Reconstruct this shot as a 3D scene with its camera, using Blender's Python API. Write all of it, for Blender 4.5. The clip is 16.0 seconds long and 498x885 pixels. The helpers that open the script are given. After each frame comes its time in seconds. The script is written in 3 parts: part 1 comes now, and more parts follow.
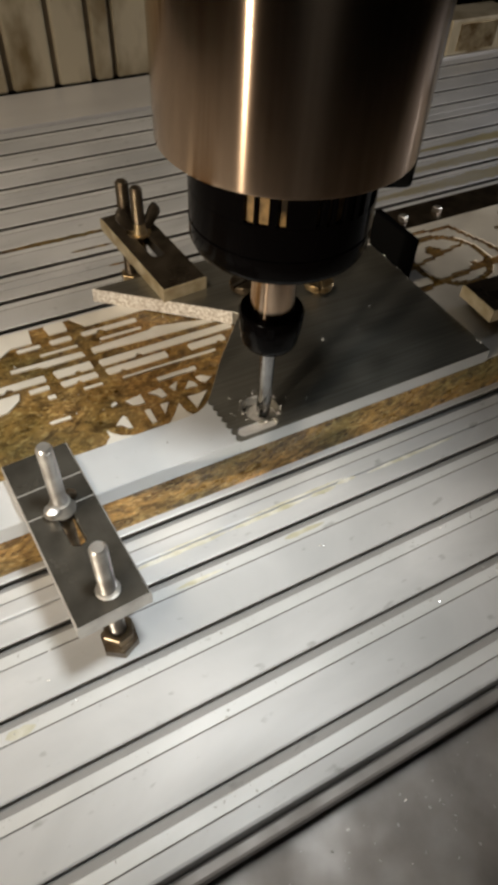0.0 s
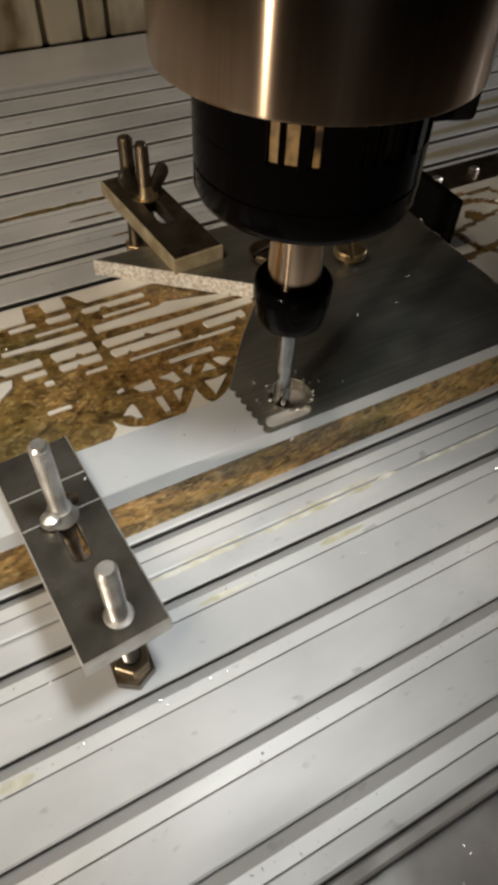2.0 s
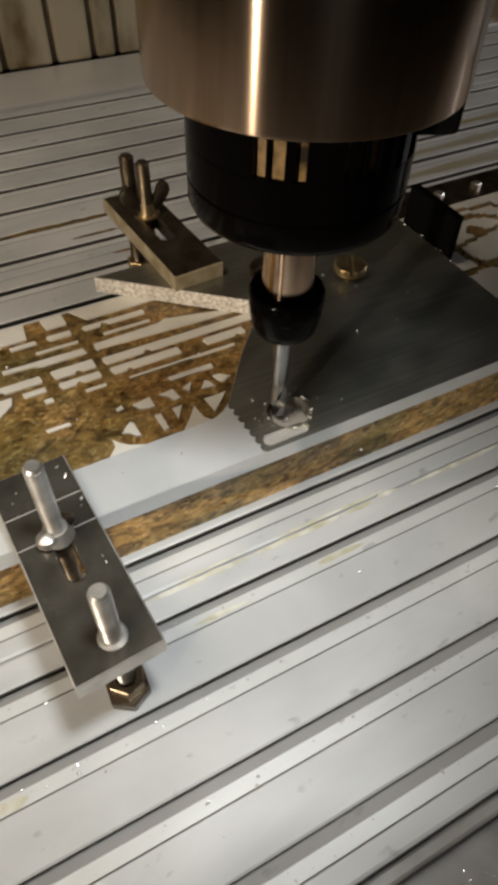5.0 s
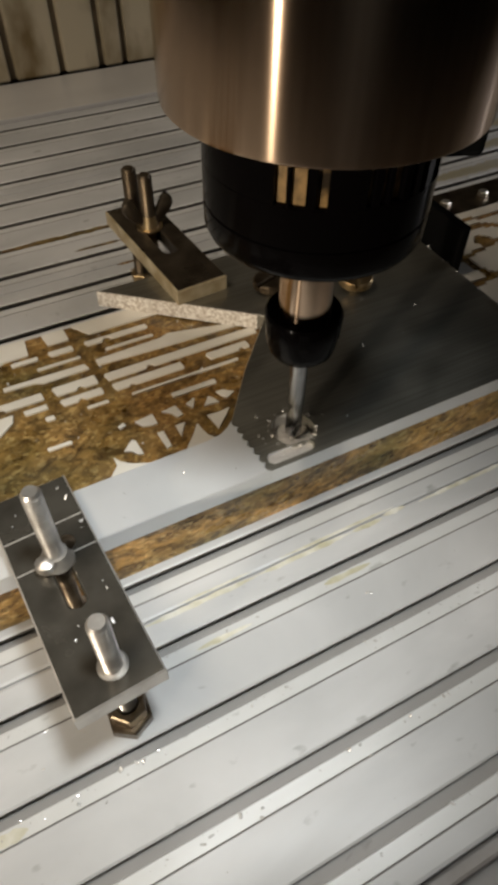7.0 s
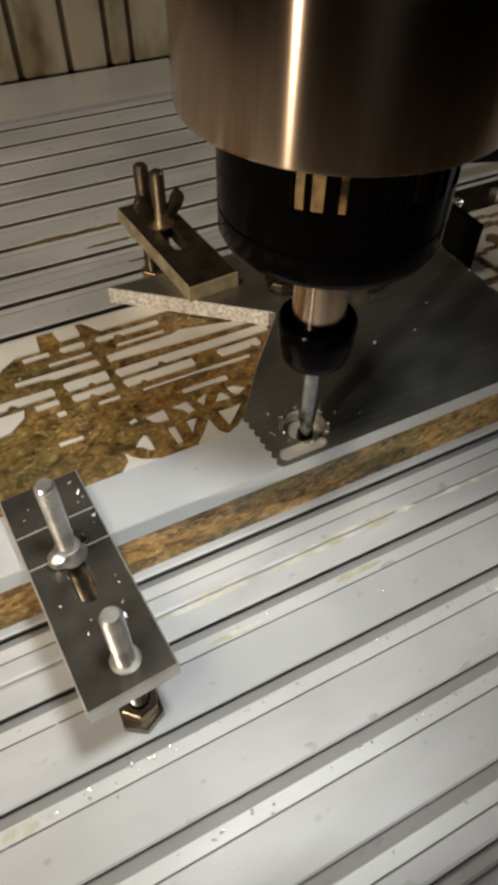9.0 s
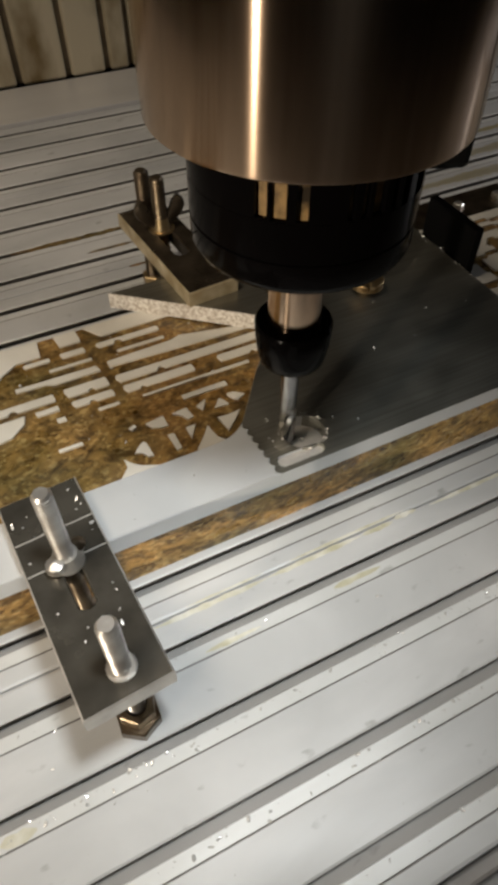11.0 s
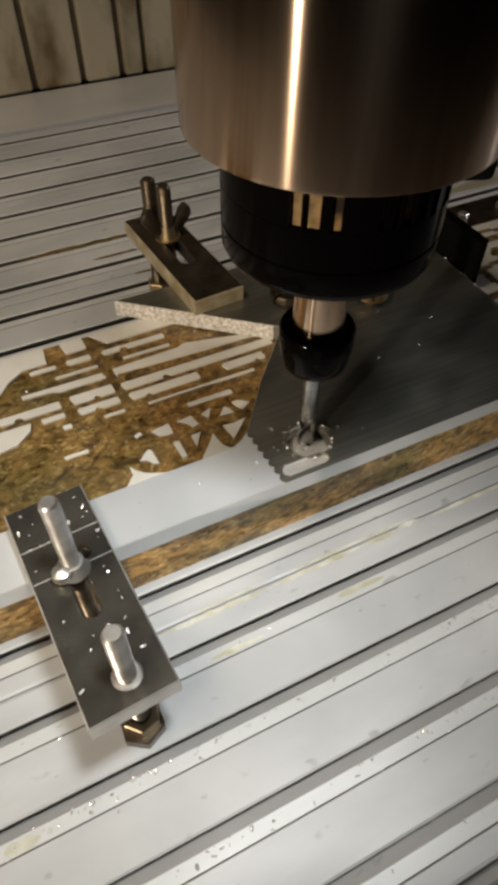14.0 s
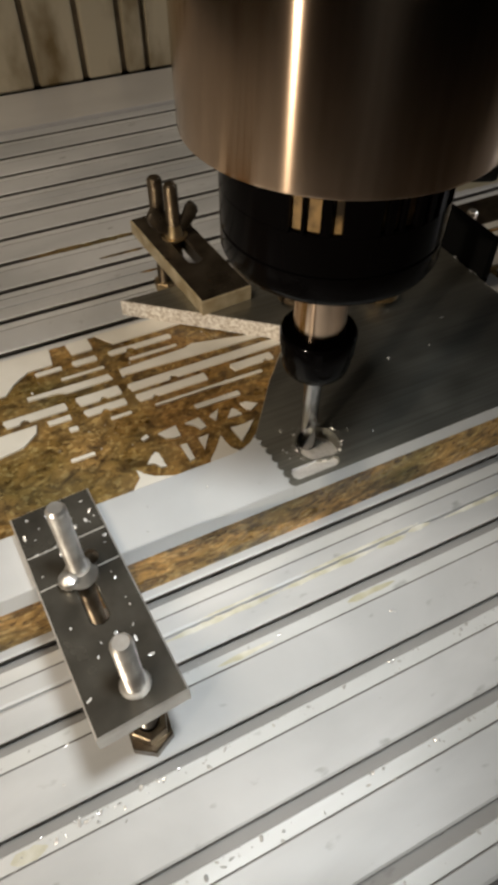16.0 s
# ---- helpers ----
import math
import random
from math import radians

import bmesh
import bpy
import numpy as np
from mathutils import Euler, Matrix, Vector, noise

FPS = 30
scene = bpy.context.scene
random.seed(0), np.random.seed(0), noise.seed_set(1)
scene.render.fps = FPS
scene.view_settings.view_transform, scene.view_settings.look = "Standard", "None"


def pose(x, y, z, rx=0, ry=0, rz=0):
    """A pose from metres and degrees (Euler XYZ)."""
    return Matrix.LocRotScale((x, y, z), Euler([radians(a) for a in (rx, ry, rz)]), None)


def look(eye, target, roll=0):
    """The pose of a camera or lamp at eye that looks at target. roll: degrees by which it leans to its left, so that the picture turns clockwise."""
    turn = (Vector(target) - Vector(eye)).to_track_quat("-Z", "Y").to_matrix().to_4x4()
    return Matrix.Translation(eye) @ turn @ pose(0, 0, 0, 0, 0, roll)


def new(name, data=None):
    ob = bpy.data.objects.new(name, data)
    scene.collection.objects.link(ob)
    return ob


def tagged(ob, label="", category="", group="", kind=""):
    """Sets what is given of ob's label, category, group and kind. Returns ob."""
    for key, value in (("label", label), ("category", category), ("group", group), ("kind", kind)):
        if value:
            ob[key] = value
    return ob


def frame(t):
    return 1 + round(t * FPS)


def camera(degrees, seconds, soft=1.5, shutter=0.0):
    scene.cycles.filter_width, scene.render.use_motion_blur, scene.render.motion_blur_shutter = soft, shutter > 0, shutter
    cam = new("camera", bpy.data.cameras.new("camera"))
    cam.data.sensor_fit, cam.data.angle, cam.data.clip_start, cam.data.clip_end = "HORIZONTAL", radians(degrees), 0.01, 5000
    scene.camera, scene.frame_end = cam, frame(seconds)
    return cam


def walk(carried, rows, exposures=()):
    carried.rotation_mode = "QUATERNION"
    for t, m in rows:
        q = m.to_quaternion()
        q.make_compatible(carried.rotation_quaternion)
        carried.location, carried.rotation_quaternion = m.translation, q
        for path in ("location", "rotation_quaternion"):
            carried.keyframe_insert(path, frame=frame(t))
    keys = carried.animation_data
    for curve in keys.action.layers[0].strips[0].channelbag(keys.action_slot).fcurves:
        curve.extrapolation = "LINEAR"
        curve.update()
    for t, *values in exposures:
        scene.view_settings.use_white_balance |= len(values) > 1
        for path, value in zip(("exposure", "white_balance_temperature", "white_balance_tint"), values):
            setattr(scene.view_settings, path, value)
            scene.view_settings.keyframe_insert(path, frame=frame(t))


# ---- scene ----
cam = camera(42.6, 16.0, soft=4.4)
PATH = [
    (0, (-0.00879, -0.09323, 0.22364), (0.07487, 0.04794, 0.03503), 3.72),
    (0.5, (-0.01214, -0.08784, 0.21343), (0.07488, 0.05164, 0.02509), 4.31),
    (1, (-0.01333, -0.07567, 0.20182), (0.07253, 0.06161, 0.01134), 3.95),
    (1.5, (-0.00657, -0.06845, 0.19844), (0.07635, 0.06778, 0.00592), 3.45),
    (2, (-0.00422, -0.06657, 0.19772), (0.07656, 0.07078, 0.00507), 3.04),
    (2.5, (-0.00030, -0.06853, 0.19709), (0.07938, 0.06866, 0.00389), 2.77),
    (3, (-0.00520, -0.06956, 0.19722), (0.07513, 0.06869, 0.00504), 2.97),
    (3.5, (-0.00725, -0.07122, 0.19903), (0.07387, 0.06671, 0.00696), 3.26),
    (4, (-0.00630, -0.07064, 0.19874), (0.07279, 0.06812, 0.00642), 2.64),
    (4.5, (-0.00283, -0.06826, 0.19937), (0.07625, 0.07189, 0.00805), 2.33),
    (7, (0.00453, -0.06067, 0.19973), (0.08146, 0.08308, 0.01021), 1.06),
    (7.5, (0.00445, -0.05955, 0.20091), (0.08120, 0.08386, 0.01106), 1.05),
    (8, (0.00313, -0.06065, 0.19988), (0.08029, 0.08285, 0.01027), 1.35),
    (8.5, (0.00251, -0.06132, 0.19977), (0.07937, 0.08271, 0.01044), 1.33),
    (9, (0.00198, -0.06043, 0.19829), (0.07728, 0.08442, 0.00896), 0.91),
    (11.5, (0.00545, -0.06029, 0.20047), (0.07855, 0.08579, 0.01122), 0.17),
    (12, (0.00437, -0.05931, 0.20068), (0.07776, 0.08721, 0.01189), 0.30),
    (12.5, (0.00290, -0.05837, 0.20207), (0.07634, 0.08809, 0.01324), 0.68),
    (13, (0.00476, -0.06001, 0.20348), (0.07898, 0.08709, 0.01546), 0.59),
    (13.5, (0.00352, -0.05976, 0.20170), (0.07691, 0.08745, 0.01343), 0.55),
    (14, (0.00403, -0.05924, 0.20200), (0.07729, 0.08793, 0.01366), 0.54),
    (14.5, (0.00333, -0.05768, 0.20370), (0.07642, 0.08955, 0.01534), 0.69),
    (15, (0.00345, -0.05759, 0.20256), (0.07672, 0.08976, 0.01437), 0.61),
    (15.5, (0.00510, -0.05820, 0.20241), (0.07800, 0.08904, 0.01398), 0.39),
    (16, (0.00409, -0.05524, 0.20102), (0.07563, 0.09171, 0.01184), 0.20),
]
walk(cam, [(t, look(eye, target, roll)) for t, eye, target, roll in PATH], exposures=[(0.0, 0.12), (1.0, 0.0), (2.0, -0.1), (9.0, -0.12), (16.0, -0.06)])

C = 0.01  # the plan below is in centimetres

# ---- light ----
world = bpy.data.worlds.new("world")
scene.world = world
world.use_nodes = True
world.node_tree.nodes["Background"].inputs["Color"].default_value = (1.0, 0.92, 0.8, 1)
world.node_tree.nodes["Background"].inputs["Strength"].default_value = 0.006


def lamp(name, x, y, z, tx, ty, tz, watts, size, colour, spread=180):
    data = bpy.data.lights.new(name, "AREA")
    data.shape, data.size, data.energy, data.color = "DISK", size * C, watts, colour
    data.spread = radians(spread)
    ob = new(name, data)
    ob.matrix_basis = look((x * C, y * C, z * C), (tx * C, ty * C, tz * C))
    return ob


lamp("work_lamp", -31, -13.5, 11, 11, 9, 13, 0.2, 1.0, (1.0, 0.87, 0.7), 50)
lamp("machine_lamp", 9, -3, 44, 3, 5, 0, 0.105, 7, (0.94, 0.98, 0.98), 46)
# Unseen warm fill, added to brighten the spoil board and the rear of the table.
lamp("high_fill_lamp", -30, 8, 78, 3, 24, 0, 0.56, 30, (1.0, 0.85, 0.67), 68)
lamp("far_lamp", 78, 9, 24, 42, 26, 0, 0.13, 2, (0.93, 0.94, 1.0), 95)


# ---- materials ----
def material(name, colour=(0.8, 0.8, 0.8), rough=0.5, metal=0.0):
    m = bpy.data.materials.new(name)
    m.use_nodes = True
    b = m.node_tree.nodes["Principled BSDF"]
    b.inputs["Base Color"].default_value = (*colour, 1)
    b.inputs["Roughness"].default_value = rough
    b.inputs["Metallic"].default_value = metal
    return m


def add(m, kind, **values):
    n = m.node_tree.nodes.new(kind)
    for key, value in values.items():
        n.inputs[key.replace("_", " ")].default_value = value
    return n


def join(m, a, out, b, into):
    m.node_tree.links.new(a.outputs[out], b.inputs[into])


def bsdf(m):
    return m.node_tree.nodes["Principled BSDF"]


def coords(m, scale=(1, 1, 1)):
    tc = add(m, "ShaderNodeTexCoord")
    mp = add(m, "ShaderNodeMapping", Scale=scale)
    join(m, tc, "Object", mp, "Vector")
    return mp


def ramp(m, stops):
    n = add(m, "ShaderNodeValToRGB")
    e = n.color_ramp.elements
    while len(e) < len(stops):
        e.new(0.5)
    for el, (p, c) in zip(e, stops):
        el.position = p
        el.color = (*c, 1) if len(c) == 3 else c
    return n


def grey(v):
    return (v, v, v)


def speckle(m, scale, low, high, into="Roughness", detail=6.0, stretch=(1, 1, 1), between=(0.35, 0.65)):
    """Noise between two values on an input."""
    mp = coords(m, stretch)
    n = add(m, "ShaderNodeTexNoise", Scale=scale, Detail=detail)
    join(m, mp, "Vector", n, "Vector")
    a = low if isinstance(low, tuple) else grey(low)
    b = high if isinstance(high, tuple) else grey(high)
    r = ramp(m, [(between[0], a), (between[1], b)])
    join(m, n, "Fac", r, "Fac")
    join(m, r, "Color", bsdf(m), into)
    return n


def relief(m, scale, strength, distance=0.0005, stretch=(1, 1, 1), detail=4.0):
    mp = coords(m, stretch)
    n = add(m, "ShaderNodeTexNoise", Scale=scale, Detail=detail)
    join(m, mp, "Vector", n, "Vector")
    bp = add(m, "ShaderNodeBump", Strength=strength, Distance=distance)
    join(m, n, "Fac", bp, "Height")
    old = bsdf(m).inputs["Normal"].links
    if old:
        m.node_tree.links.new(old[0].from_socket, bp.inputs["Normal"])
    join(m, bp, "Normal", bsdf(m), "Normal")
    return bp


def slotted(name, low, high, rough, metal, spots):
    """Extruded aluminium: cloudy oxide, small dark smudges, drawing lines along x, a slightly wavy face."""
    m = material(name, rough=rough, metal=metal)
    mp = coords(m, (0.5, 1, 1))
    cloud = add(m, "ShaderNodeTexNoise", Scale=22, Detail=5.0, Distortion=0.6)
    join(m, mp, "Vector", cloud, "Vector")
    base = ramp(m, [(0.32, low), (0.68, high)])
    join(m, cloud, "Fac", base, "Fac")
    spot = add(m, "ShaderNodeTexNoise", Scale=170, Detail=3.0)
    join(m, mp, "Vector", spot, "Vector")
    dirt = ramp(m, [(0.0, grey(1.0)), (spots, grey(1.0)), (spots + 0.08, (0.7, 0.7, 0.69))])
    join(m, spot, "Fac", dirt, "Fac")
    mul = add(m, "ShaderNodeMix")
    mul.data_type, mul.blend_type = "RGBA", "MULTIPLY"
    mul.inputs["Factor"].default_value = 1.0
    join(m, base, "Color", mul, "A")
    join(m, dirt, "Color", mul, "B")
    join(m, mul, "Result", bsdf(m), "Base Color")
    speckle(m, 40, rough - 0.06, rough + 0.1, "Roughness", stretch=(0.3, 1, 1))
    relief(m, 900, 0.06, 0.0002, stretch=(0.05, 1, 1))
    relief(m, 26, 0.16, 0.002, stretch=(0.5, 1, 1), detail=2.0)
    return m


ALU = slotted("anodised_aluminium", (0.46, 0.47, 0.475), (0.66, 0.665, 0.67), 0.52, 0.16, 0.66)
# Wet strips and slot edges, made lighter so the colour carries their sheen.
WET_SHEEN = slotted("wet_aluminium_sheen", (0.53, 0.54, 0.535), (0.74, 0.75, 0.75), 0.45, 0.16, 0.66)
# Slot floors and scored lines: the table's aluminium in a darker grey.
SLOT_GREY = slotted("grey_floor_and_line", (0.26, 0.255, 0.245), (0.4, 0.39, 0.38), 0.55, 0.1, 0.7)

STAINED = material("stained_aluminium", rough=0.5, metal=0.5)
speckle(STAINED, 40, (0.52, 0.46, 0.27), (0.62, 0.6, 0.52), "Base Color", stretch=(0.3, 1, 1))
relief(STAINED, 500, 0.15, 0.0003)

# Slot wall grime, darkened further with the shade under the lips.
SHADED_GRIME = material("shaded_grimy_slot_wall", rough=0.7)
speckle(SHADED_GRIME, 60, (0.1, 0.092, 0.08), (0.2, 0.185, 0.17), "Base Color", stretch=(0.2, 1, 1))

TRAY = material("wet_steel_tray", rough=0.4, metal=0.3)
speckle(TRAY, 28, (0.2, 0.185, 0.175), (0.38, 0.36, 0.345), "Base Color")
speckle(TRAY, 50, 0.4, 0.65, "Roughness")
relief(TRAY, 60, 0.1, 0.001)

MILLED = material("milled_aluminium", rough=0.4, metal=0.92)
speckle(MILLED, 800, (0.31, 0.298, 0.255), (0.38, 0.366, 0.315), "Base Color", detail=2.0, stretch=(0.02, 1, 1))
speckle(MILLED, 45, 0.36, 0.46, "Roughness")
relief(MILLED, 800, 0.22, 0.0003, stretch=(0.03, 1, 1), detail=2.0)
relief(MILLED, 1500, 0.1, 0.0002, stretch=(0.06, 1, 1))

SHEET = material("rolled_aluminium", rough=0.4, metal=0.5)
speckle(SHEET, 20, (0.68, 0.7, 0.71), (0.8, 0.815, 0.825), "Base Color")
relief(SHEET, 800, 0.06, 0.0002)

CUT = material("sawn_aluminium", rough=0.45, metal=0.2)
speckle(CUT, 650, (0.5, 0.43, 0.35), (0.93, 0.89, 0.82), "Base Color")
relief(CUT, 700, 0.9, 0.0008)

LEDGE = material("bare_aluminium_sheet", rough=0.38, metal=0.35)
speckle(LEDGE, 14, (0.66, 0.65, 0.64), (0.78, 0.77, 0.76), "Base Color", stretch=(0.5, 1, 1))
relief(LEDGE, 40, 0.1, 0.0005)

BRIGHT = material("fresh_cut_aluminium", (0.86, 0.83, 0.79), 0.36, 0.5)
relief(BRIGHT, 500, 0.8, 0.0008)

CLAMP = material("oiled_steel", rough=0.3, metal=0.6)
speckle(CLAMP, 70, (0.075, 0.068, 0.056), (0.135, 0.125, 0.105), "Base Color")
speckle(CLAMP, 55, 0.16, 0.28, "Roughness")
relief(CLAMP, 90, 0.12, 0.0006)

# Front bar's sides and scribed lines, much paler than its top.
CLAMP_EDGE = material("pale_steel_edge", rough=0.42, metal=0.7)
speckle(CLAMP_EDGE, 120, (0.5, 0.48, 0.45), (0.7, 0.68, 0.64), "Base Color")
relief(CLAMP_EDGE, 500, 0.3, 0.0004)

OILY = material("dark_oily_steel", rough=0.32, metal=0.7)
speckle(OILY, 80, (0.04, 0.03, 0.02), (0.1, 0.08, 0.058), "Base Color")
speckle(OILY, 50, 0.22, 0.45, "Roughness")
relief(OILY, 250, 0.25, 0.0004)

# Bar sides: warm light on the upright faces put into a paler, yellower colour.
WARM_LIT_EDGE = material("warm_lit_steel_edge", rough=0.5, metal=0.5)
speckle(WARM_LIT_EDGE, 110, (0.36, 0.28, 0.16), (0.56, 0.48, 0.33), "Base Color")
relief(WARM_LIT_EDGE, 400, 0.3, 0.0004)

OLD = material("oily_brown_steel", rough=0.3, metal=0.9)
speckle(OLD, 90, (0.09, 0.066, 0.043), (0.24, 0.19, 0.13), "Base Color")
relief(OLD, 400, 0.3, 0.0004)

ZINC = material("zinc_plated_steel", rough=0.34, metal=0.85)
speckle(ZINC, 120, (0.52, 0.49, 0.45), (0.8, 0.78, 0.74), "Base Color")
relief(ZINC, 600, 0.2, 0.0003)

BRASSY = material("yellow_zinc_steel", rough=0.34, metal=0.9)
speckle(BRASSY, 90, (0.22, 0.14, 0.06), (0.56, 0.44, 0.26), "Base Color")

# Mottled tan for the stripes between the black ribs.
TAN = material("mottled_tan_ring", rough=0.5)
bsdf(TAN).inputs["IOR"].default_value = 1.2
speckle(TAN, 140, (0.012, 0.008, 0.004), (0.16, 0.1, 0.04), "Base Color", between=(0.38, 0.6))

STEEL = material("turned_steel", (0.6, 0.435, 0.305), 0.24, 1.0)
bsdf(STEEL).inputs["Anisotropic"].default_value = 1.0
bsdf(STEEL).inputs["Anisotropic Rotation"].default_value = 0.25
tg = add(STEEL, "ShaderNodeTangent")
tg.direction_type, tg.axis = "RADIAL", "Z"
join(STEEL, tg, "Tangent", bsdf(STEEL), "Tangent")
bsdf(STEEL).inputs["Roughness"].default_value = 0.13

BLACK = material("black_oxide_steel", (0.0012, 0.001, 0.001), 0.22, 0.0)
bsdf(BLACK).inputs["IOR"].default_value = 1.1
speckle(BLACK, 60, 0.08, 0.16, "Roughness")
relief(BLACK, 200, 0.08, 0.0002)

BLACK_DULL = material("black_plastic", (0.003, 0.003, 0.003), 0.45, 0.0)
bsdf(BLACK_DULL).inputs["IOR"].default_value = 1.1
relief(BLACK_DULL, 400, 0.1, 0.0002)

TOOL = material("carbide", rough=0.2, metal=1.0)
speckle(TOOL, 200, (0.24, 0.235, 0.23), (0.34, 0.335, 0.33), "Base Color")

WHITE = material("white_melamine", rough=0.32)
speckle(WHITE, 30, (0.6, 0.57, 0.5), (0.76, 0.73, 0.66), "Base Color")
relief(WHITE, 200, 0.05, 0.0003)

def chipboard(name, size, dark, mid, light, pale):
    m = material(name, rough=0.45)
    mp = coords(m, (0.8, 1.0, 1.2))
    warp = add(m, "ShaderNodeTexNoise", Scale=300, Detail=3.0)
    join(m, mp, "Vector", warp, "Vector")
    mixv = add(m, "ShaderNodeMix")
    mixv.data_type, mixv.blend_type = "RGBA", "LINEAR_LIGHT"
    mixv.inputs["Factor"].default_value = 0.0015
    join(m, mp, "Vector", mixv, "A")
    join(m, warp, "Color", mixv, "B")
    vo = add(m, "ShaderNodeTexVoronoi", Scale=size, Randomness=1.0)
    join(m, mixv, "Result", vo, "Vector")
    flakes = ramp(m, [(0.0, dark), (0.08, mid), (0.75, light), (1.0, pale)])
    sep = add(m, "ShaderNodeSeparateColor")
    join(m, vo, "Color", sep, "Color")
    join(m, sep, "Red", flakes, "Fac")
    damp = add(m, "ShaderNodeTexNoise", Scale=28, Detail=4.0)
    join(m, mp, "Vector", damp, "Vector")
    dampr = ramp(m, [(0.32, (0.5, 0.58, 0.52)), (0.66, (1.15, 1.02, 0.86))])
    join(m, damp, "Fac", dampr, "Fac")
    mul = add(m, "ShaderNodeMix")
    mul.data_type, mul.blend_type = "RGBA", "MULTIPLY"
    mul.inputs["Factor"].default_value = 1.0
    join(m, flakes, "Color", mul, "A")
    join(m, dampr, "Color", mul, "B")
    blotch = add(m, "ShaderNodeTexNoise", Scale=190, Detail=5.0, Distortion=0.8)
    join(m, mp, "Vector", blotch, "Vector")
    blotchr = ramp(m, [(0.36, (0.42, 0.4, 0.38)), (0.5, (1.0, 1.0, 1.0)), (0.66, (1.3, 1.28, 1.22))])
    join(m, blotch, "Fac", blotchr, "Fac")
    mul2 = add(m, "ShaderNodeMix")
    mul2.data_type, mul2.blend_type = "RGBA", "MULTIPLY"
    mul2.inputs["Factor"].default_value = 1.0
    join(m, mul, "Result", mul2, "A")
    join(m, blotchr, "Color", mul2, "B")
    join(m, mul2, "Result", bsdf(m), "Base Color")
    speckle(m, 50, 0.22, 0.6, "Roughness")
    bp = add(m, "ShaderNodeBump", Strength=0.7, Distance=0.0007)
    join(m, sep, "Green", bp, "Height")
    join(m, bp, "Normal", bsdf(m), "Normal")
    return m


CHIPBOARD = chipboard("wet_chipboard", 800, (0.11, 0.062, 0.02), (0.185, 0.112, 0.038), (0.265, 0.168, 0.062), (0.4, 0.29, 0.135))
# Sawn edge: coarser, drier flakes, with front light put into a brighter colour.
LIT_CHIP_EDGE = chipboard("lit_sawn_chipboard_edge", 620, (0.14, 0.075, 0.025), (0.4, 0.25, 0.09), (0.56, 0.36, 0.14), (0.7, 0.52, 0.26))

PANEL = material("yellowed_painted_panel", rough=0.45)
speckle(PANEL, 26, (0.2, 0.14, 0.06), (0.58, 0.51, 0.37), "Base Color", stretch=(1, 1, 0.5), between=(0.34, 0.56))
relief(PANEL, 120, 0.2, 0.0006)

PANEL_DARK = material("grimy_joint", rough=0.6)
speckle(PANEL_DARK, 50, (0.1, 0.08, 0.05), (0.22, 0.175, 0.12), "Base Color")

WOOD = material("brown_wooden_wall", rough=0.6)
speckle(WOOD, 6, (0.34, 0.21, 0.1), (0.5, 0.34, 0.19), "Base Color", stretch=(1, 1, 0.15))

DARK = material("dark_workshop_wall", rough=0.8)
speckle(DARK, 3, (0.012, 0.011, 0.01), (0.022, 0.018, 0.015), "Base Color")

CHIP = material("aluminium_chip", (0.9, 0.89, 0.87), 0.22, 0.45)
COOLANT = material("coolant_film", rough=0.3)
speckle(COOLANT, 120, (0.5, 0.48, 0.34), (0.76, 0.75, 0.68), "Base Color")


# ---- mesh tools ----
def mesh_of(bm, name, mat, smooth=False):
    bmesh.ops.recalc_face_normals(bm, faces=bm.faces[:])
    me = bpy.data.meshes.new(name)
    bm.to_mesh(me)
    bm.free()
    for m in mat if isinstance(mat, (list, tuple)) else (mat,):
        me.materials.append(m)
    if smooth:
        for p in me.polygons:
            p.use_smooth = True
        me.set_sharp_from_angle(angle=radians(35))
    return me


def part(name, bm, mat, parent=None, label="", smooth=False):
    """Links a bmesh as one mesh object, under a thing or under a part."""
    ob = new(name, mesh_of(bm, name, mat, smooth))
    if parent:
        ob.parent = parent
    if label:
        ob["label"] = label
    return ob


def empty(name, m=None):
    ob = new(name)
    ob.empty_display_size = 0.01
    if m:
        ob.matrix_basis = m
    return ob


def box(x0, x1, y0, y1, z0, z1, bevel=0.0, bm=None):
    """A block with bevelled edges, in centimetres."""
    own = bmesh.new()
    r = bmesh.ops.create_cube(own, size=1.0)
    for v in r["verts"]:
        v.co = ((x0 + x1) / 2 + v.co.x * (x1 - x0), (y0 + y1) / 2 + v.co.y * (y1 - y0), (z0 + z1) / 2 + v.co.z * (z1 - z0))
    if bevel:
        bmesh.ops.bevel(own, geom=own.edges[:], offset=bevel, segments=2, affect="EDGES", profile=0.5)
    return finish(own, bm)


def finish(own, bm=None):
    """Centimetres to metres; joins into bm where one is given."""
    for v in own.verts:
        v.co *= C
    if bm is None:
        return own
    me = bpy.data.meshes.new("t")
    own.to_mesh(me)
    own.free()
    bm.from_mesh(me)
    bpy.data.meshes.remove(me)
    return bm


def lathe(profile, steps=48, bm=None, cx=0, cy=0, cap=True):
    """Turns (radius, z) pairs round the z axis."""
    own = bmesh.new()
    rings = []
    for r, z in profile:
        rings.append([own.verts.new((cx + r * math.cos(2 * math.pi * i / steps), cy + r * math.sin(2 * math.pi * i / steps), z)) for i in range(steps)])
    for a, b in zip(rings, rings[1:]):
        for i in range(steps):
            own.faces.new((a[i], a[(i + 1) % steps], b[(i + 1) % steps], b[i]))
    if cap:
        own.faces.new(rings[0][::-1])
        own.faces.new(rings[-1])
    return finish(own, bm)


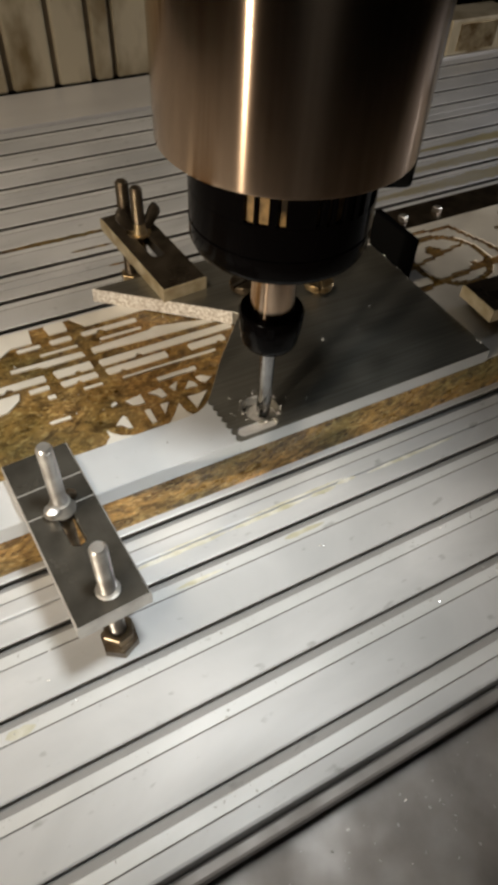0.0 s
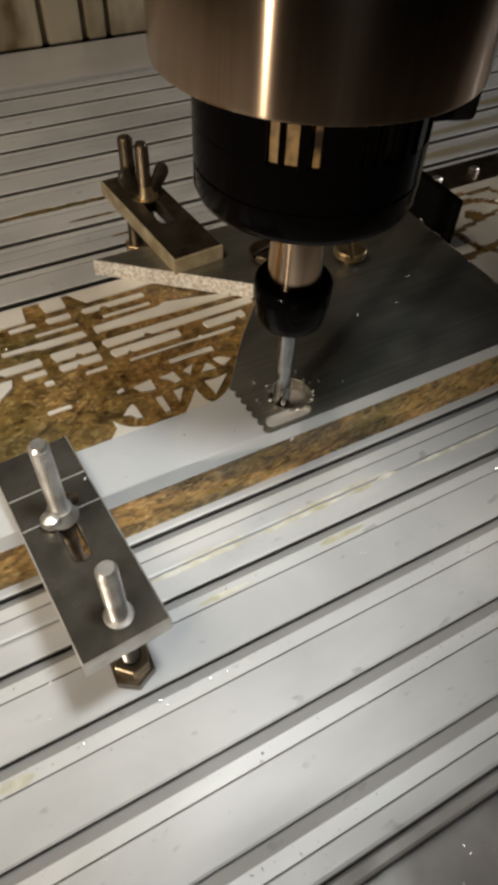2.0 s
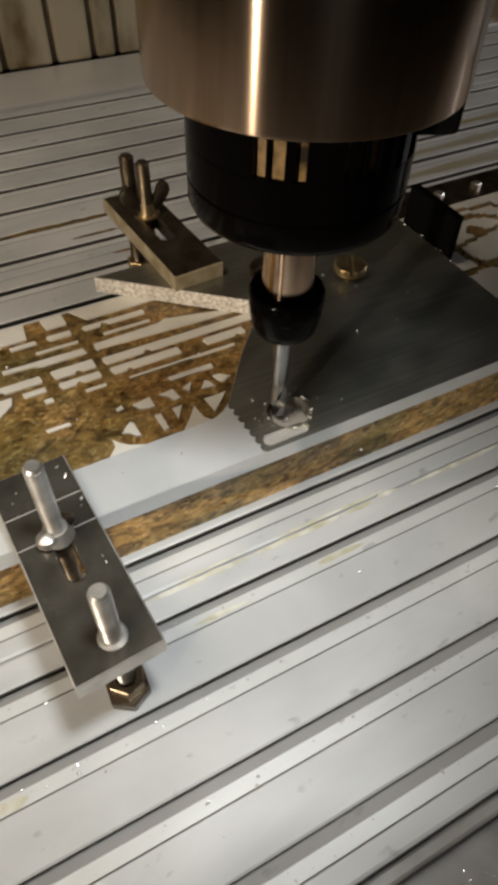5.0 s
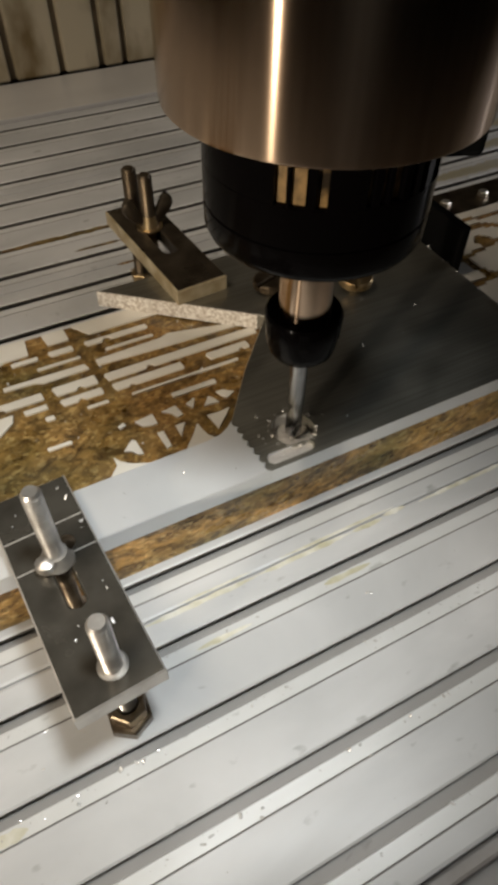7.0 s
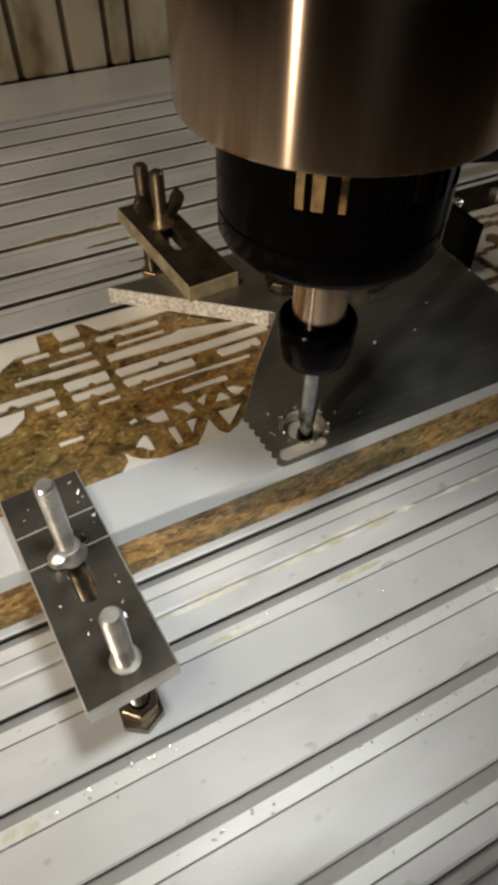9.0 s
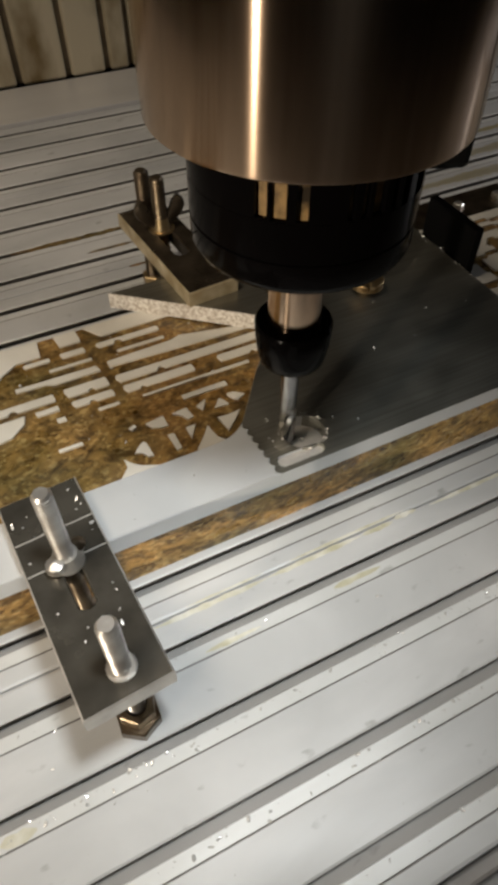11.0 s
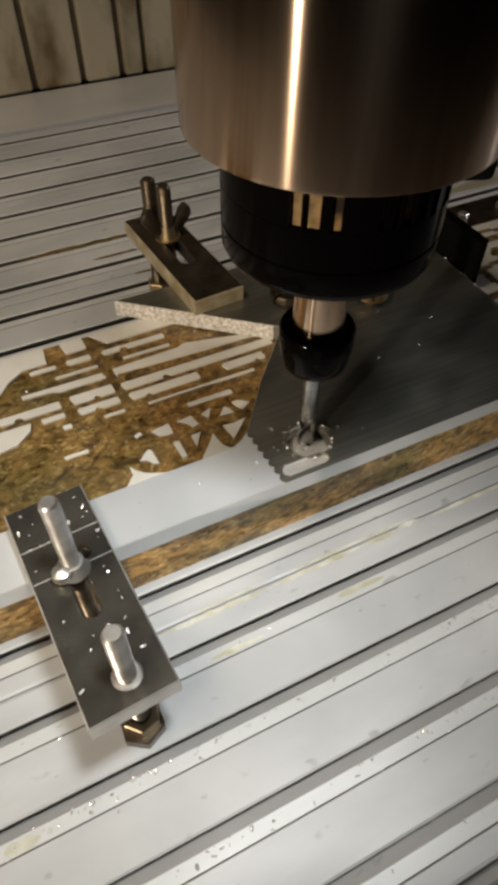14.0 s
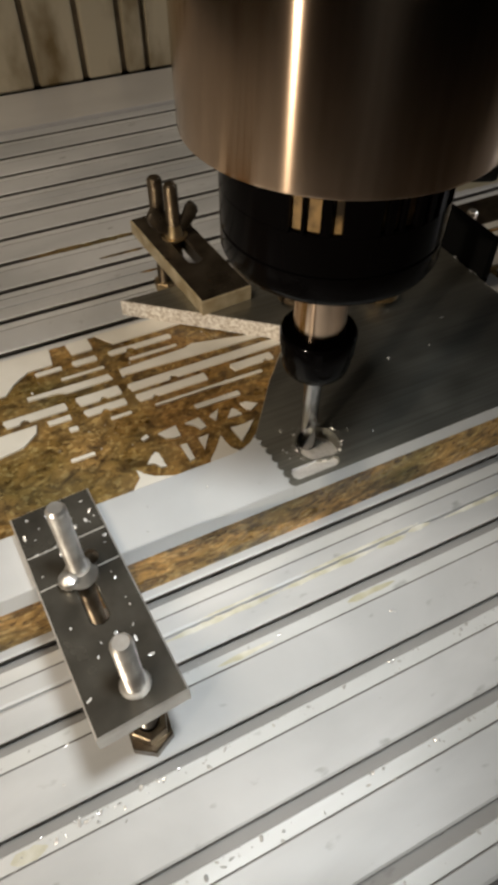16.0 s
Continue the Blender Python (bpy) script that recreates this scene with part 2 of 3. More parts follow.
def prism(outline, z0, z1, holes=(), bevel=0.0, bm=None):
    """An outline in the plan, with holes, as a solid from z0 to z1."""
    own = bmesh.new()
    edges = []
    for loop in (outline, *holes):
        vs = [own.verts.new((x, y, z1)) for x, y in loop]
        edges += [own.edges.new((a, b)) for a, b in zip(vs, vs[1:] + vs[:1])]
    bmesh.ops.triangle_fill(own, use_beauty=True, edges=edges)
    top = own.faces[:]
    out = bmesh.ops.extrude_face_region(own, geom=top)
    for v in out["geom"]:
        if isinstance(v, bmesh.types.BMVert):
            v.co.z = z0
    bmesh.ops.recalc_face_normals(own, faces=own.faces[:])
    if bevel:
        sharp = [e for e in own.edges if len(e.link_faces) == 2 and abs(e.calc_face_angle(0)) > 0.9 and all(v.co.z > (z0 + z1) / 2 for v in e.verts)]
        bmesh.ops.bevel(own, geom=sharp, offset=bevel, segments=1, affect="EDGES")
    return finish(own, bm)


def circle(cx, cy, r, n=32, turn=0.0):
    return [(cx + r * math.cos(2 * math.pi * i / n + turn), cy + r * math.sin(2 * math.pi * i / n + turn)) for i in range(n)]


def threaded(r, z0, z1, pitch=0.1, steps=20, cx=0, cy=0, bm=None):
    """A stud with thread grooves and a chamfered end."""
    prof = [(r * 0.86, z0)]
    z = z0
    while z < z1 - 0.12:
        prof += [(r * 0.86, z + pitch * 0.1), (r, z + pitch * 0.4), (r, z + pitch * 0.6), (r * 0.86, z + pitch * 0.9)]
        z += pitch
    prof += [(r * 0.9, z1 - 0.1), (r * 0.72, z1)]
    return lathe(prof, steps, bm, cx, cy)


def hexagon(r, z0, z1, cx=0, cy=0, hole=0.0, turn=0.0):
    return prism(circle(cx, cy, r, 6, turn), z0, z1, [circle(cx, cy, hole, 18)] if hole else (), 0.04)


# ---- the setting ----
def room():
    """Dark workshop round the machine, closed on all sides."""
    for name, b in (("wall_west", (-72, -70, -110, 150, -80, 130)), ("wall_east", (150, 152, -110, 150, -80, 130)),
                    ("wall_south", (-110, 150, -112, -110, -80, 130)), ("wall_north", (-110, 150, 150, 152, -80, 130)),
                    ("floor", (-112, 152, -112, 152, -82, -80)), ("ceiling", (-112, 152, -112, 152, 130, 132))):
        tagged(part(name, box(*b), WOOD if name == "wall_west" else DARK), "dark unlit workshop " + name.split("_")[0], name.split("_")[0], kind="structure")


def table_profile(y0, label):
    """One aluminium T-slot extrusion, 10 cm wide, running along x."""
    line = [(0.0, -2.0), (0.0, -0.12), (0.03, -0.03), (0.12, 0.0)]
    for k in range(4):
        s = 1.35 + 2.5 * k
        line += [(s - 0.71, 0.0), (s - 0.68, -0.06), (s - 0.65, 0.0), (s - 0.23, 0.0), (s - 0.2, -0.03), (s - 0.2, -0.16), (s - 0.4, -0.18), (s - 0.4, -0.4),
                 (s + 0.4, -0.4), (s + 0.4, -0.18), (s + 0.18, -0.16), (s + 0.18, -0.04), (s + 0.25, 0.0)]
    line += [(9.86, 0.0), (9.95, -0.03), (9.98, -0.12), (9.98, -2.0)]
    own = bmesh.new()
    a = [own.verts.new((-30, y0 + y, z)) for y, z in line]
    b = [own.verts.new((85, y0 + y, z)) for y, z in line]
    n = len(line)
    for i in range(n):
        own.faces.new((a[i], a[(i + 1) % n], b[(i + 1) % n], b[i]))
    own.faces.new(a)
    own.faces.new(b[::-1])
    # Wall colour carries the shade under the lips; floors and scored lines are grey.
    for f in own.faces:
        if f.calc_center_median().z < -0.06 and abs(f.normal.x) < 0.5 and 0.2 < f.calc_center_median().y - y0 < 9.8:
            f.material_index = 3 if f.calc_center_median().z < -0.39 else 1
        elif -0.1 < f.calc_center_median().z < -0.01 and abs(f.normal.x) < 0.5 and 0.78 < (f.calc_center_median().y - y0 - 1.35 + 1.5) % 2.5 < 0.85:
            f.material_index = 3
        # Strips and chamfers beside the slots: highlight put into a lighter colour.
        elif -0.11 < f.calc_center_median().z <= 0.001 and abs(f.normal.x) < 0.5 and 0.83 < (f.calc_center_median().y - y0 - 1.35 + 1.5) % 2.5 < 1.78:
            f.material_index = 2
    ob = part("table_profile", finish(own), [ALU, SHADED_GRIME, WET_SHEEN, SLOT_GREY])
    return tagged(ob, label, "machine table", "table extrusions", "structure")


room()
for k in range(5):
    table_profile(-6.35 + 10 * k, "silver anodised aluminium T-slot table extrusion with chips")
tagged(part("ledge", box(-30, 85, 43.7, 50.0, -2, 0.25, 0.06), LEDGE), "smooth bare aluminium ledge behind the slotted table", "ledge", kind="structure")
tagged(part("table_base", box(-30, 85, -5.8, 50, -12, -2.0), DARK), "dark machine frame under the slotted table", "machine frame", kind="structure")
tagged(part("front_lip", box(-30, 85, -6.85, -6.354, -1.75, -0.95, 0.12), TRAY), "narrow wet steel lip along the table front", "trim", kind="structure")
tagged(part("chip_tray", box(-60, 110, -70, -5.8, -3.2, -2.6), TRAY), "wet grey steel chip tray in front of table", "tray", kind="structure")


# ---- spoil board ----
def laminate(name, outline, parent):
    return part(name, prism(outline, 2.06, 2.16), WHITE, parent)


BOARD = empty("spoil_board")
tagged(BOARD, "wet white-faced chipboard spoil board with routed grooves", "board")
part("chipboard_core", prism([(-12, 5.5), (48, 5.5), (48, 16.9), (-12, 16.9)], 0.004, 2.085, (), 0.05), [CHIPBOARD, LIT_CHIP_EDGE], BOARD, "brown wet chipboard core with sawn edge")
# Upright front and back faces take the colour brightened for front light.
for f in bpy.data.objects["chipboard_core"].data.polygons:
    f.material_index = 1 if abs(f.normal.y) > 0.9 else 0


def rows_of_laminate():
    """White islands left between the routed grooves: (x from, x to, y of the edge towards the back, y of the front edge)."""
    rnd = random.Random(8)
    far = [(2.5, 3.5, 16.8, 16.05), (2.45, 3.5, 15.6, 15.3), (4.0, 6.8, 15.58, 15.3), (4.7, 6.8, 14.83, 14.7), (0.9, 2.0, 15.55, 15.35), (1.8, 3.6, 14.82, 14.7)]
    mid = [(4.1, 10.9, 13.32, 12.9), (4.2, 7.2, 12.62, 12.22), (8.3, 10.2, 12.62, 12.22), (4.75, 9.4, 11.82, 11.7), (2.0, 3.78, 13.45, 12.95), (2.1, 3.8, 12.65, 12.3)]
    near = [(-0.85, 1.6, 13.4, 13.0), (0.7, 1.6, 12.7, 12.45), (1.35, 1.7, 12.02, 11.8), (2.95, 3.8, 11.88, 11.76), (1.0, 1.9, 10.48, 10.34), (6.1, 8.0, 11.1, 10.86)]
    for x0, x1, y1, y0 in far + mid + near:
        r = 0.1 if y1 - y0 > 0.25 else 0.03
        rim = [(x0 + r, y0), (x1 - 0.3 * r, y0), (x1, y0 + r), (x1 - r * 0.4, y1), (x0 + 0.4 * r, y1), (x0, y1 - r)]
        if y1 - y0 > 0.25 and x1 - x0 > 1.2:
            # round bites left by the cutter along the front edge
            mid, b = x0 + (x1 - x0) * rnd.uniform(0.2, 0.8), rnd.uniform(0.1, 0.2)
            rim[1:1] = [(mid - b * math.cos(a), y0 + 0.9 * b * math.sin(a)) for a in (0.0, 0.5, 1.05, 1.57, 2.1, 2.64, 3.14)]
        laminate("laminate_island", rim, BOARD)
    for shape in ([(-12, 17), (1.8, 16.85), (1.7, 15.8), (0.7, 15.8), (0.0, 15.3), (-0.4, 14.8), (-3, 14.7), (-12, 14.7)],
                  [(3.8, 16.85), (11.2, 16.85), (11.2, 16.2), (6.7, 16.0), (4.4, 16.0), (4.15, 16.35)],
                  [(0.3, 14.3), (3.6, 14.25), (3.7, 13.92), (1.8, 13.9), (1.5, 14.05), (0.3, 14.1)],
                  [(4.1, 14.3), (7.0, 14.4), (7.4, 14.55), (9.9, 14.0), (10.4, 13.7), (7.0, 13.82), (4.1, 13.95)],
                  [(-8, 12.6), (0.3, 12.7), (0.2, 12.3), (-0.4, 11.8), (-1.6, 11.6), (-8, 11.6)],
                  [(5.6, 8.3), (5.95, 8.65), (6.4, 9.2), (6.43, 8.85), (6.5, 8.5), (6.7, 8.25), (6.6, 7.5), (5.4, 7.5)],
                  [(6.9, 9.4), (7.3, 9.35), (7.85, 9.4), (7.5, 9.05), (7.0, 8.6)], [(6.4, 10.3), (6.85, 10.5), (6.7, 10.2), (6.55, 10.0)],
                  [(7.0, 9.9), (7.35, 10.3), (7.5, 10.15), (7.6, 9.85)], [(7.75, 10.4), (8.0, 10.4), (8.4, 10.1), (8.0, 9.9), (7.85, 10.1)],
                  [(4.3, 10.3), (5.05, 10.4), (5.05, 9.85), (4.8, 9.85), (4.5, 9.95)], [(5.4, 10.35), (6.0, 10.4), (6.05, 10.2), (6.1, 9.85), (5.85, 9.8), (5.7, 10.1)],
                  [(4.85, 9.4), (5.1, 9.4), (5.1, 8.6), (4.9, 8.55)], [(5.6, 9.45), (6.0, 9.45), (5.6, 8.85)],
                  [(3.45, 9.1), (3.7, 9.35), (3.9, 9.5), (4.0, 9.4), (4.05, 8.7), (3.85, 8.75), (3.7, 9.0)],
                  [(3.0, 9.0), (3.2, 8.7), (3.5, 8.45), (4.2, 8.15), (4.3, 7.5), (2.4, 7.5), (2.6, 8.15), (3.0, 8.6)], [(3.65, 10.35), (3.9, 10.45), (3.95, 10.3), (3.7, 10.2)]):
        laminate("laminate_island", shape, BOARD)


rows_of_laminate()


def grooved_laminate():
    """The white face beyond the plate, cut by a round groove and several straight ones."""
    step, bm = 0.16, bmesh.new()
    lines = [((21, 16.4), (27.2, 15.9), 0.16), ((27.2, 15.9), (28.4, 12.6), 0.2), ((21, 11.3), (36, 13.0), 0.22), ((28.0, 13.4), (29.6, 9.0), 0.2),
             ((26, 12.2), (40, 8.4), 0.22), ((30, 14.6), (44, 13.9), 0.3), ((31.8, 12.0), (33.0, 6), 0.2), ((22, 13.2), (27, 14.2), 0.16)]

    def cut(x, y):
        d = math.hypot(x - 24.9, (y - 13.1))
        if abs(d - 2.3) < 0.24 or math.hypot(x - 31.5, (y - 15.8)) < 0.35 or math.hypot(x - 24.6, y - 14.2) < 0.5:
            return True
        for (ax, ay), (bx, by), w in lines:
            k = max(0, min(1, ((x - ax) * (bx - ax) + (y - ay) * (by - ay)) / ((bx - ax) ** 2 + (by - ay) ** 2)))
            if math.hypot(x - ax - k * (bx - ax), y - ay - k * (by - ay)) < w:
                return True
        return False

    cols, rws = int(23.6 / step), int(11.3 / step)
    for j in range(rws):
        i = 0
        while i < cols:
            if cut(21 + (i + 0.5) * step, 5.55 + (j + 0.5) * step):
                i += 1
                continue
            k = i
            while k < cols and not cut(21 + (k + 0.5) * step, 5.55 + (j + 0.5) * step):
                k += 1
            x0, x1, y0, y1 = (v * C for v in (21 + i * step, 21 + k * step, 5.55 + j * step, 5.55 + (j + 1) * step))
            v = [bm.verts.new((x, y, z * C)) for z in (2.06, 2.16) for x, y in ((x0, y0), (x1, y0), (x1, y1), (x0, y1))]
            for f in ((3, 2, 1, 0), (4, 5, 6, 7), (0, 1, 5, 4), (1, 2, 6, 5), (2, 3, 7, 6), (3, 0, 4, 7)):
                bm.faces.new([v[q] for q in f])
            i = k
    tagged(part("grooved_laminate", bm, WHITE, BOARD, "white melamine face with a round routed groove"), kind="stuff")


grooved_laminate()


# ---- workpiece ----
HOLE = (9.1, 6.77)


def scallops(y0, y1, n):
    """A toothed border left by the cutter, from front to back."""
    out = []
    for k in range(n):
        a, b = y0 + (y1 - y0) * k / n, y0 + (y1 - y0) * (k + 1) / n
        x = 7.48 - 0.16 * k / n
        out += [(x, a), (x - 0.1, a + (b - a) * 0.2), (x - 0.13, a + (b - a) * 0.55), (x - 0.06, a + (b - a) * 0.85)]
    return out + [(7.3, y1)]


def plate():
    ob = empty("workpiece_plate")
    tagged(ob, "grey aluminium plate being milled, clamped on the spoil board", "metal plate")
    teeth = scallops(5.42, 8.1, 7)
    slot = [(7.75, 5.62), (9.2, 5.62), (9.38, 5.72), (9.42, 5.9), (9.3, 6.06), (9.1, 6.12), (7.75, 6.12), (7.62, 6.0), (7.6, 5.75)]
    rim = [(7.48, 5.42), (20.8, 5.42), (20.8, 17.7), (5.42, 17.7)] + [(11.0, 13.1), (11.18, 12.9), (11.15, 12.72), (11.0, 12.6), (9.0, 10.35)] + teeth[::-1][:-1]
    face = part("milled_face", prism(rim, 2.165, 2.9, [circle(*HOLE, 0.77, 40), slot], 0.025), [MILLED, SHEET], ob, "dark finely milled face with tool marks")
    for f in face.data.polygons:
        f.material_index = 1 if f.normal.y < -0.9 else 0
    part("pocket_floor", lathe([(0.78, 2.3), (0.78, 2.35), (0.3, 2.36)], 40, None, *HOLE), BRIGHT, ob, "bright freshly bored round pocket")
    part("slot_floor", prism([(x, y) for x, y in slot], 2.3, 2.76), BRIGHT, ob, "bright freshly milled slot")
    strip = [(-9, 5.42)] + [(x - 0.004, y) for x, y in teeth] + [(7.0, 7.85), (6.6, 7.66), (6.1, 7.6), (-9, 7.55)]
    part("unmilled_strip", prism(strip, 2.165, 2.94, (), 0.03), SHEET, ob, "light grey unmilled strip")
    n = Vector((11.0 - 5.42, 13.1 - 17.7)).normalized()
    q = Vector((n.y, -n.x))
    a, b = Vector((5.42, 17.7)) - q * 0.0, Vector((11.0, 13.1))
    face = [a - q * 0.02, b - q * 0.02, b + q * 0.05, a + q * 0.05]
    if face[2].x > b.x:
        face = [a + q * 0.02, b + q * 0.02, b - q * 0.05, a - q * 0.05]
    part("sawn_edge", prism([tuple(v) for v in face], 2.17, 2.91), CUT, ob, "rough bright sawn edge")
    return ob


plate()


# ---- clamps ----
def wing_nut(parent, cx, cy, z, mat, turn):
    nut = part("wing_nut", lathe([(0.45, z), (0.43, z + 0.12), (0.36, z + 0.4), (0.34, z + 0.55)], 24, None, cx, cy), BRASSY, parent, "worn brassy hub", True)
    for side in (-1, 1):
        bm = bmesh.new()
        ang = turn + (math.pi if side < 0 else 0)
        prof = [(0.2, 0.15, 0.2), (0.55, 0.5, 0.26), (0.78, 0.85, 0.32), (0.92, 1.15, 0.32), (0.98, 1.35, 0.22), (0.99, 1.42, 0.1)]
        rings = []
        for d, h, w in prof:
            ring = []
            for i in range(10):
                f = 2 * math.pi * i / 10
                u, v = w * 1.3 * math.cos(f), 0.2 * math.sin(f)
                px = d + u * 0.75
                pz = z + h - u * 0.5
                ring.append(bm.verts.new((cx + px * math.cos(ang) - v * math.sin(ang), cy + px * math.sin(ang) + v * math.cos(ang), pz)))
            rings.append(ring)
        for r0, r1 in zip(rings, rings[1:]):
            for i in range(10):
                bm.faces.new((r0[i], r0[(i + 1) % 10], r1[(i + 1) % 10], r1[i]))
        bm.faces.new(rings[0])
        bm.faces.new(rings[-1])
        part("wing", finish(bm), mat, nut, smooth=True)
    return nut


def clamp_bar(parent, w, length, z0, z1, slot, mats, start=0.0):
    """A flat bar from its start to its length along y, with a long slot and rounded edges."""
    s0, s1, sw = slot
    ends = [(sw * math.cos(a) , s1 + sw * math.sin(a)) for a in (0.3, 0.8, 1.57, 2.34, 2.84)] + [(sw * math.cos(a), s0 + sw * math.sin(a)) for a in (3.44, 3.94, 4.71, 5.48, 5.98)]
    hole = [ends]
    bm = prism([(-w / 2, start), (w / 2, start), (w / 2, length), (-w / 2, length)], z0, z1, hole, 0.05)
    bm.faces.ensure_lookup_table()
    bm.normal_update()
    # Outer sides get the paler colour; slot walls stay dark for the shade inside.
    for f in bm.faces:
        c = f.calc_center_median() / C
        inside = abs(c.x) < sw + 0.02 and s0 - sw - 0.02 < c.y < s1 + sw + 0.02
        f.material_index = 0 if f.normal.z > 0.9 or inside else 1
    return part("bar", bm, mats, parent, "flat steel bar with a long slot")


def front_clamp():
    ob = empty("front_clamp", pose(0.0037, 0.0052, 0, 0, 0, 4.0))
    tagged(ob, "oily flat steel clamp bar with studs holding the plate", "clamp")
    bar = clamp_bar(ob, 2.54, 7.25, 2.945, 3.6, (2.9, 4.2, 0.27), [CLAMP, CLAMP_EDGE], -0.17)
    for k in (4.35, 5.55):
        part("scribed_line", box(-1.2, 1.2, k, k + 0.05, 3.598, 3.604), CLAMP_EDGE, bar)
    part("stud", threaded(0.28, 3.5, 6.95, 0.12, 20, 0.0, 4.35), ZINC, ob, "zinc-plated threaded stud", True)
    # Lower stud split off in brown: shade under the bar put into colour.
    part("stud_foot", threaded(0.27, 0.0, 3.5, 0.12, 20, 0.0, 4.35), OLD, ob, "brown lower end of the stud, darkened with the slot's shade", True)
    nut = part("wing_nut_hub", lathe([(0.5, 3.6), (0.5, 3.72), (0.36, 3.95), (0.36, 4.05)], 20, None, 0.0, 4.35), ZINC, ob, "zinc-plated nut", True)
    part("wing", lathe([(0.05, 3.62), (0.22, 3.68), (0.3, 3.86), (0.27, 4.05), (0.06, 4.16)], 14, None, -0.37, 4.15), ZINC, nut, smooth=True)
    part("wing", lathe([(0.05, 3.62), (0.22, 3.68), (0.28, 3.86), (0.2, 4.0), (0.06, 4.1)], 14, None, 0.4, 4.6), OLD, nut, smooth=True)
    part("jack_screw", threaded(0.29, 0.3, 6.15, 0.12, 20, 0.12, 0.65), ZINC, ob, "zinc-plated jack screw", True)
    part("jack_nut", lathe([(0.42, 3.6), (0.42, 3.63), (0.36, 3.66)], 20, None, 0.12, 0.65), ZINC, ob)
    part("hex_head", hexagon(0.7, 0.004, 0.42, 0.06, 0.5, 0, 0.4), OLD, ob, "brownish hexagon head on the table")
    part("lock_nut", hexagon(0.58, 0.422, 0.9, 0.1, 0.58, 0.3, 0.2), OLD, ob)
    return ob


def back_clamp(m, label):
    ob = empty("back_clamp", m)
    tagged(ob, label, "clamp")
    clamp_bar(ob, 2.4, 7.6, 2.91, 3.62, (3.1, 5.6, 0.36), [OILY, WARM_LIT_EDGE])
    part("stud", threaded(0.33, 0.0, 6.2, 0.12, 20, 0.05, 5.2), OLD, ob, "brown oily threaded stud", True)
    part("washer", lathe([(0.62, 3.62), (0.62, 3.7)], 24, None, 0.05, 5.2), BRASSY, ob)
    wing_nut(ob, 0.05, 5.2, 3.7, OILY, -0.15)
    part("jack_screw", threaded(0.35, 0.3, 6.0, 0.12, 20, -0.15, 6.5), OLD, ob, "brown oily jack screw", True)
    part("hex_head", hexagon(0.6, 0.004, 0.5, -0.15, 6.5, 0, 0.3), BRASSY, ob)
    return ob


front_clamp()
back_clamp(pose(0.0945, 0.1525, 0, 0, 0, 4.5), "oily brown slotted clamp bar with black wing nut and studs")


def stop_block():
    ob = part("stop_block", box(20.85, 21.3, 12.2, 15.6, 2.165, 4.8, 0.06), BLACK_DULL)
    tagged(ob, "dark oily upright steel stop behind the plate end", "stop block")


stop_block()


def end_clamp():
    ob = empty("end_clamp", pose(0.222, 0.082, 0, 0, 0, -92))
    tagged(ob, "short steel clamp bar at the plate end", "clamp")
    clamp_bar(ob, 2.4, 7.6, 2.91, 3.6, (3.1, 5.6, 0.36), [OILY, WARM_LIT_EDGE])
    part("jack_screw", threaded(0.35, 0.0, 4.6, 0.1, 20, -0.15, 6.5), OLD, ob, "brown oily jack screw", True)


end_clamp()


def slotted_screw(x, y, mat, turn, label):
    ob = empty("slotted_screw", pose(x * C, y * C, 2.9 * C, 0, 0, turn))
    tagged(ob, label, "screw")
    part("shank", lathe([(0.35, 0.0), (0.35, 0.3)], 20), mat, ob)
    r = 0.75
    for side in (-1, 1):
        half = [(r * math.cos(a), side * (0.07 + (r - 0.07) * math.sin(a))) for a in [math.pi * k / 10 for k in range(11)]]
        part("head_half", prism(half, 0.3, 0.62, (), 0.06), mat, ob)
    part("slot", prism(circle(0, 0, 0.7, 20), 0.3, 0.42), mat, ob)


slotted_screw(12.3, 14.4, OLD, 20, "oily slotted screw head in the plate")
slotted_screw(15.8, 12.9, BRASSY, 60, "yellow zinc slotted screw head in the plate")


def packing_bar():
    ob = part("packing_bar", box(21, 60, 17.3, 19.6, 0.004, 1.7, 0.08), OLD)
    tagged(ob, "dark oily steel bar behind the spoil board", "bar")
    for x in (25.6, 28.3, 34.0):
        part("bolt_head", hexagon(0.3, 1.69, 2.0, x, 18.3, 0, 0.3), ZINC, ob, "bright hexagon bolt head")


packing_bar()


# ---- gantry side ----
def gantry_panel():
    ob = empty("gantry_panel", pose(0, 0, 0))
    tagged(ob, "grimy yellowed ribbed side cover of the gantry", "machine cover")
    edges = [-26.3, -22.4, -18.5, -14.6, -10.7, -6.8, -2.9, 1.0, 5.0, 9.0, 12.95, 16.2, 18.2]
    for a, b in zip(edges, edges[1:]):
        part("rib", box(a + 0.24, b - 0.24, 50.1, 51.2, 0.27, 26, 0.2), PANEL, ob)
    part("backing", box(-26.3, 18.3, 50.6, 51.6, 0.3, 26), PANEL_DARK, ob, "dark grimy joints between the ribs")
    part("edge_post", box(18.4, 23.5, 50.2, 52, 0.3, 26, 0.1), PANEL, ob, "yellow-brown stained post at the cover's edge")
    return ob


GANTRY = gantry_panel()


def end_block():
    ob = part("end_block", box(50.5, 59, 43.9, 47.9, 0.252, 3.4, 0.15), PANEL)
    tagged(ob, "pale yellowed block on the ledge", "machine block")
    part("recess", box(51.7, 56.5, 43.8, 44.1, 0.6, 3.0, 0.05), BRASSY, ob)


end_block()


